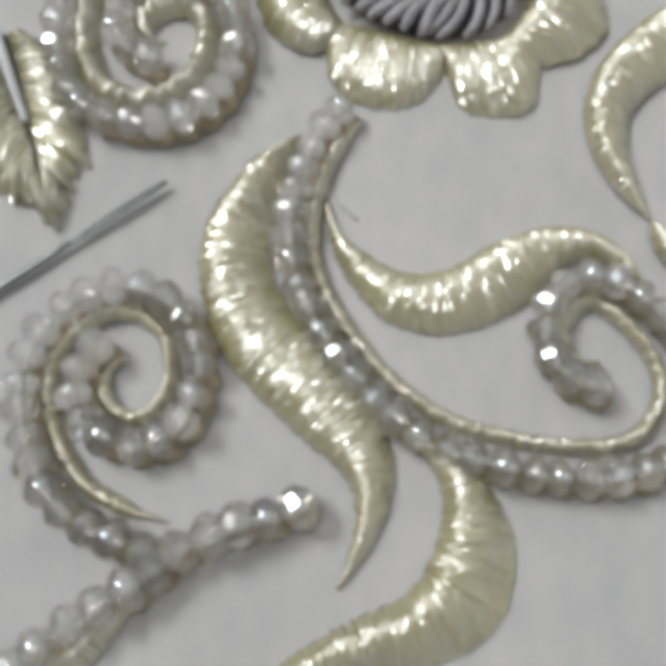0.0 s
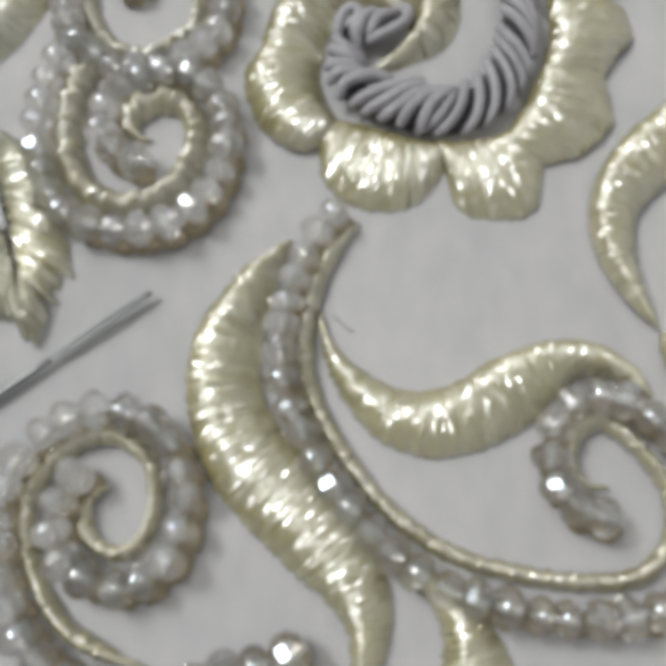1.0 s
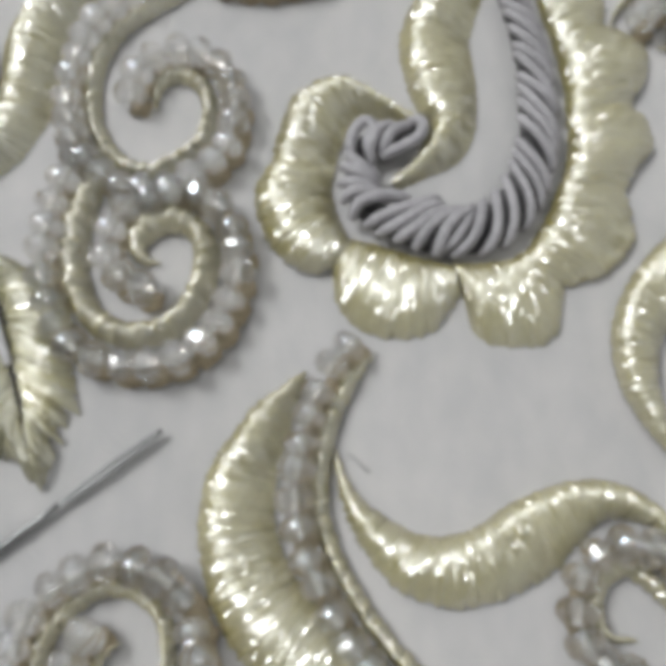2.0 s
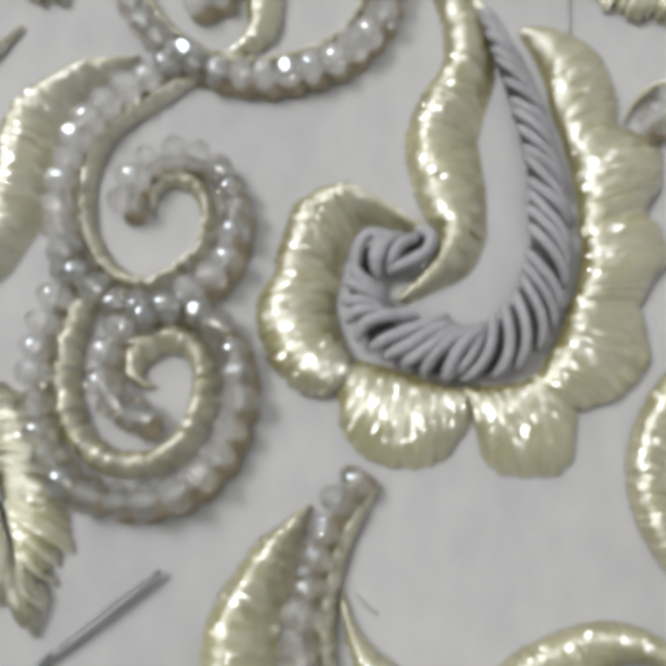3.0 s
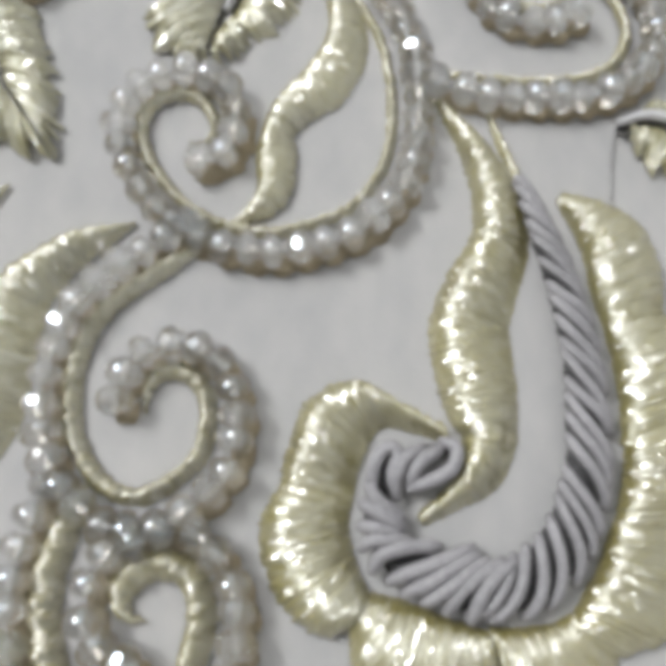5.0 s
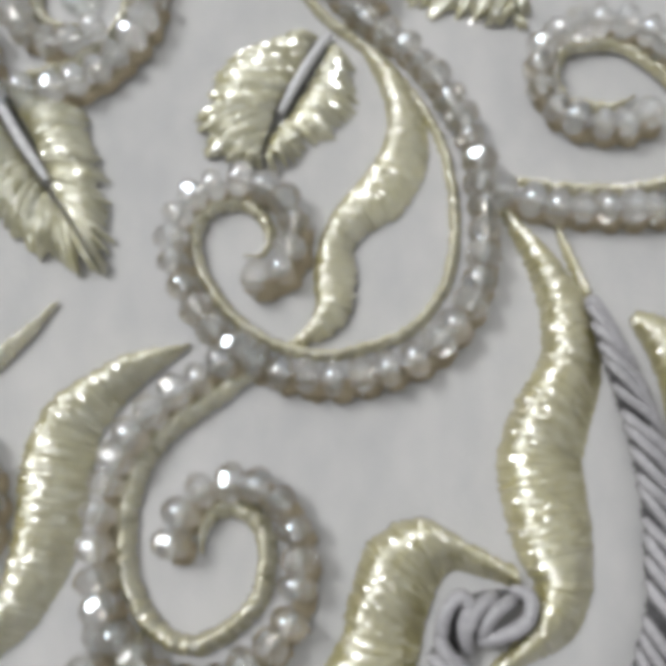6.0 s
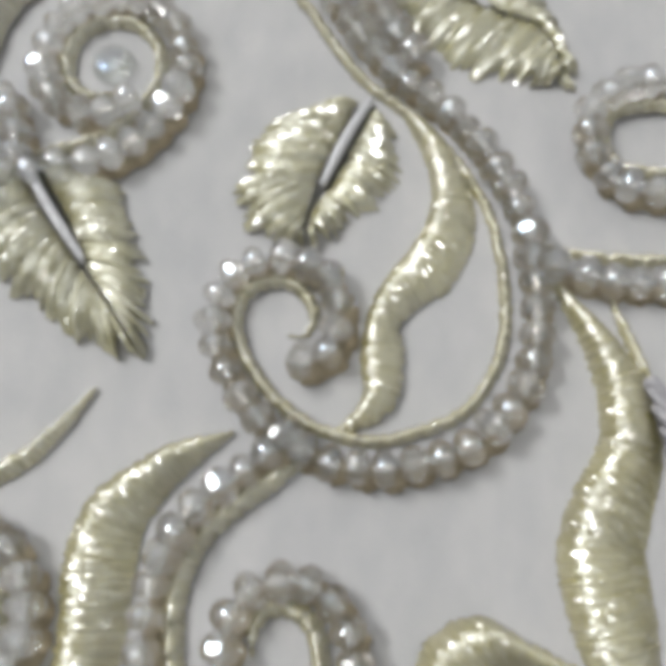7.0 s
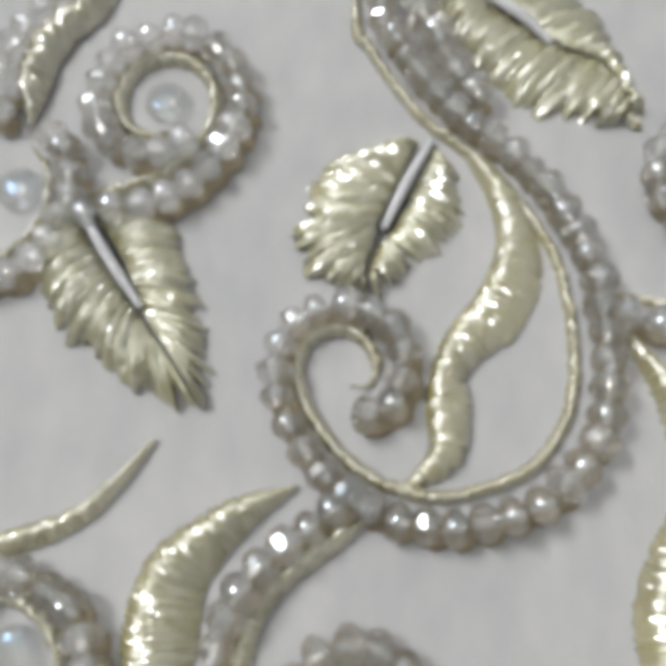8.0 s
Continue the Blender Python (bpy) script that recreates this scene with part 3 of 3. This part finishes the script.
ribbed_leaf("pale gold satin-stitch leaf with a dark grey midrib cord", [(-3.4, 76.9), (0.3, 74.3), (3.5, 71.2)], [(-3.8, 78.0), (0.3, 74.0), (3.9, 71.1), (7.7, 69.4), (9.9, 64.3)], [(-5.8, 77.1), (-3.6, 71.6), (-0.1, 66.5), (4.5, 64.5), (10.1, 63.9)], [(-2.6, 78.0), (1.0, 74.7), (4.2, 71.4), (7.9, 69.6), (10.0, 64.4)], [(2.6, 78.8), (6.6, 76.1), (8.7, 72.3), (9.9, 67.4), (10.4, 63.8)], 1.4)
ribbed_leaf("tapering pale gold satin-stitch leaf with a grey cord midrib", [(-28.0, 7.8), (-26.1, 2.9), (-24.6, -1.0)], [(-28.9, 7.9), (-26.9, 3.0), (-24.9, -1.0), (-23.3, -5.5)], [(-31.1, 7.5), (-30.9, 0.6), (-28.2, -5.1), (-24.2, -8.2), (-22.1, -9.5)], [(-27.3, 7.9), (-25.8, 3.4), (-24.5, -0.8), (-23.0, -5.5)], [(-25.9, 7.9), (-22.5, 5.8), (-20.4, 0.6), (-20.3, -5.9), (-21.9, -9.7)], 1.4)
ribbed_leaf("pale gold satin-stitch leaf edged by a dark cord", [(21.3, 44.4), (24.3, 44.9), (30.1, 42.7)], [(22.5, 44.7), (25.5, 44.0), (28.3, 42.8), (32.3, 40.5)], [(22.6, 43.8), (23.7, 41.3), (26.7, 39.3), (31.8, 38.0)], [(23.6, 45.7), (26.5, 45.5), (29.3, 44.7), (32.7, 43.0)], [(24.4, 46.8), (27.1, 47.2), (30.4, 46.8), (32.9, 43.8)], 1.2)
bead_vine([(-15.7, -20.0), (-17.0, -21.3), (-16.8, -23.3), (-14.9, -24.5), (-13.2, -23.7), (-12.4, -21.4), (-13.0, -18.5), (-15.1, -16.8), (-17.6, -16.9), (-19.8, -18.6), (-20.9, -21.0), (-20.7, -23.7), (-19.6, -26.7), (-17.8, -29.1), (-15.1, -30.7), (-12.2, -31.7)], -1, 1.0, "beaded spiral tendril of clear glass beads along a gold cord")
bead_vine([(-2.6, -30.4), (-6.2, -31.4), (-9.0, -32.2), (-11.8, -33.5), (-14.2, -35.5), (-17.2, -37.3), (-19.7, -39.0), (-22.0, -41.0)], 1, 0, "straight twig of clear glass beads stitched side by side")
bead_vine([(2.2, -0.4), (0.4, -2.5), (-0.9, -4.9), (-1.8, -8.1), (-2.1, -11.3), (-1.5, -14.0), (-0.3, -16.7), (1.1, -19.0), (2.9, -21.3), (4.9, -23.2), (7.5, -24.9), (10.5, -26.0), (14.0, -26.7), (17.6, -27.0), (20.3, -26.6), (22.2, -25.1), (23.1, -23.1), (23.0, -20.9), (21.7, -18.6), (20.1, -16.9), (18.6, -16.2), (17.0, -17.1), (16.4, -18.9), (17.1, -20.5), (18.9, -20.8)], -1, 1.1, "long beaded tendril curling from the flower in clear glass and gold")
bead_vine([(-18.8, 16.2), (-20.0, 13.0), (-20.7, 10.2), (-20.7, 7.1), (-19.9, 4.1), (-18.3, 2.2), (-16.0, 1.4), (-13.5, 1.8), (-11.7, 3.4), (-10.7, 6.2), (-10.8, 8.8), (-12.2, 10.5), (-14.2, 10.5), (-15.6, 9.5), (-15.9, 8.3), (-15.3, 7.4), (-14.2, 7.2)], -1, 1.8, "tightly curled spiral of clear glass beads along a gold cord")
bead_vine([(-10.9, 34.1), (-13.6, 32.6), (-16.5, 30.5), (-18.5, 28.7), (-19.9, 26.0), (-20.4, 22.8), (-19.8, 19.1), (-18.1, 16.4), (-15.6, 15.2), (-13.1, 16.2), (-11.1, 18.3), (-10.7, 21.3), (-11.6, 23.4), (-13.6, 24.1), (-15.0, 22.9), (-15.2, 21.0)], -1, 1.2, "open spiral of clear glass beads along a thin gold cord")
bead_vine([(-12.3, 78.7), (-12.3, 73.5), (-11.3, 71.6), (-9.3, 68.1), (-7.0, 64.8), (-4.1, 62.1), (-1.3, 59.3), (1.4, 55.3), (2.8, 51.5), (3.3, 46.9), (2.9, 42.5), (1.7, 39.5), (-0.4, 37.1), (-3.7, 35.7), (-6.9, 35.1), (-10.1, 35.7), (-13.0, 37.4), (-15.0, 39.5), (-16.5, 42.2), (-16.8, 44.7), (-15.9, 46.5), (-13.8, 47.2), (-12.0, 46.4), (-11.1, 44.7), (-11.7, 43.0), (-13.1, 43.0)], 1, 0.85, "ring-shaped tendril of clear glass beads edged with gold cord")
bead_vine([(-34.5, 58.2), (-31.1, 58.7), (-27.8, 59.8), (-25.6, 61.9), (-24.0, 64.7), (-24.0, 67.7), (-25.5, 69.9), (-27.8, 70.7), (-30.3, 69.9), (-31.5, 67.8), (-31.5, 65.4), (-30.1, 63.7), (-28.2, 63.5), (-26.9, 64.6)], -1, 1.0, "round spiral of clear glass beads with a gold cord ring")
bead_vine([(-32.4, 79.0), (-35.0, 75.5), (-37.4, 72.7), (-38.8, 68.8), (-38.8, 64.5)], -1, 2.2, "beaded stem of clear glass beads along a gold cord")
bead_vine([(-38.7, 62.9), (-36.9, 60.3), (-36.7, 57.3), (-37.6, 55.0), (-39.4, 53.4), (-41.9, 53.1)], 1, 0.7, "curl of clear glass beads near a serrated leaf")
bead_vine([(-38.8, 27.2), (-36.4, 28.4), (-34.6, 28.0), (-33.0, 26.6), (-32.0, 24.6), (-32.3, 22.4), (-34.3, 20.9), (-37.1, 21.1)], 1, 1.0, "spiral of clear glass beads around a gold cord ring")
bead_vine([(6.5, 50.2), (9.6, 49.1), (13.6, 48.7), (17.7, 48.8), (21.2, 49.9), (23.4, 52.8), (23.1, 56.5), (21.0, 59.5), (18.4, 61.7), (15.6, 62.2), (13.0, 61.3), (12.1, 58.8), (13.3, 56.6), (16.4, 56.2), (18.7, 57.4)], -1, 0.9, "curling branch of clear glass beads with a gold cord")
bead_vine([(24.0, 28.9), (25.4, 31.0), (28.1, 32.5), (31.0, 31.9), (31.6, 28.9), (29.7, 26.4), (27.8, 26.4)], -1, 0.8, "small curl of clear glass beads beside the flower")
bead_vine([(-7.7, 77.1), (-7.5, 74.8), (-6.3, 72.4), (-5.1, 69.7), (-4.0, 67.7), (-2.6, 66.0)], 1, 0, "short second row of clear glass beads beside a beaded stem")
sewing_needle([(-13.3, -5.8), (-25.3, -14.6)])
marking_line([(21.7, 44.8), (21.0, 41.9), (20.5, 38.2)])
glass_dome(-27.9, 66.5, 1.75, "flat clear glass dome at the heart of a beaded spiral")
glass_dome(-39.0, 58.8, 1.8, "flat clear glass dome within a curl of beads")
glass_dome(-35.2, 25.3, 1.7, "flat clear glass dome ringed by gold cord and beads")
stray_thread([(-0.1, -7.9), (0.4, -8.2), (0.9, -8.9), (1.5, -9.1)], 0.06, 0.3)
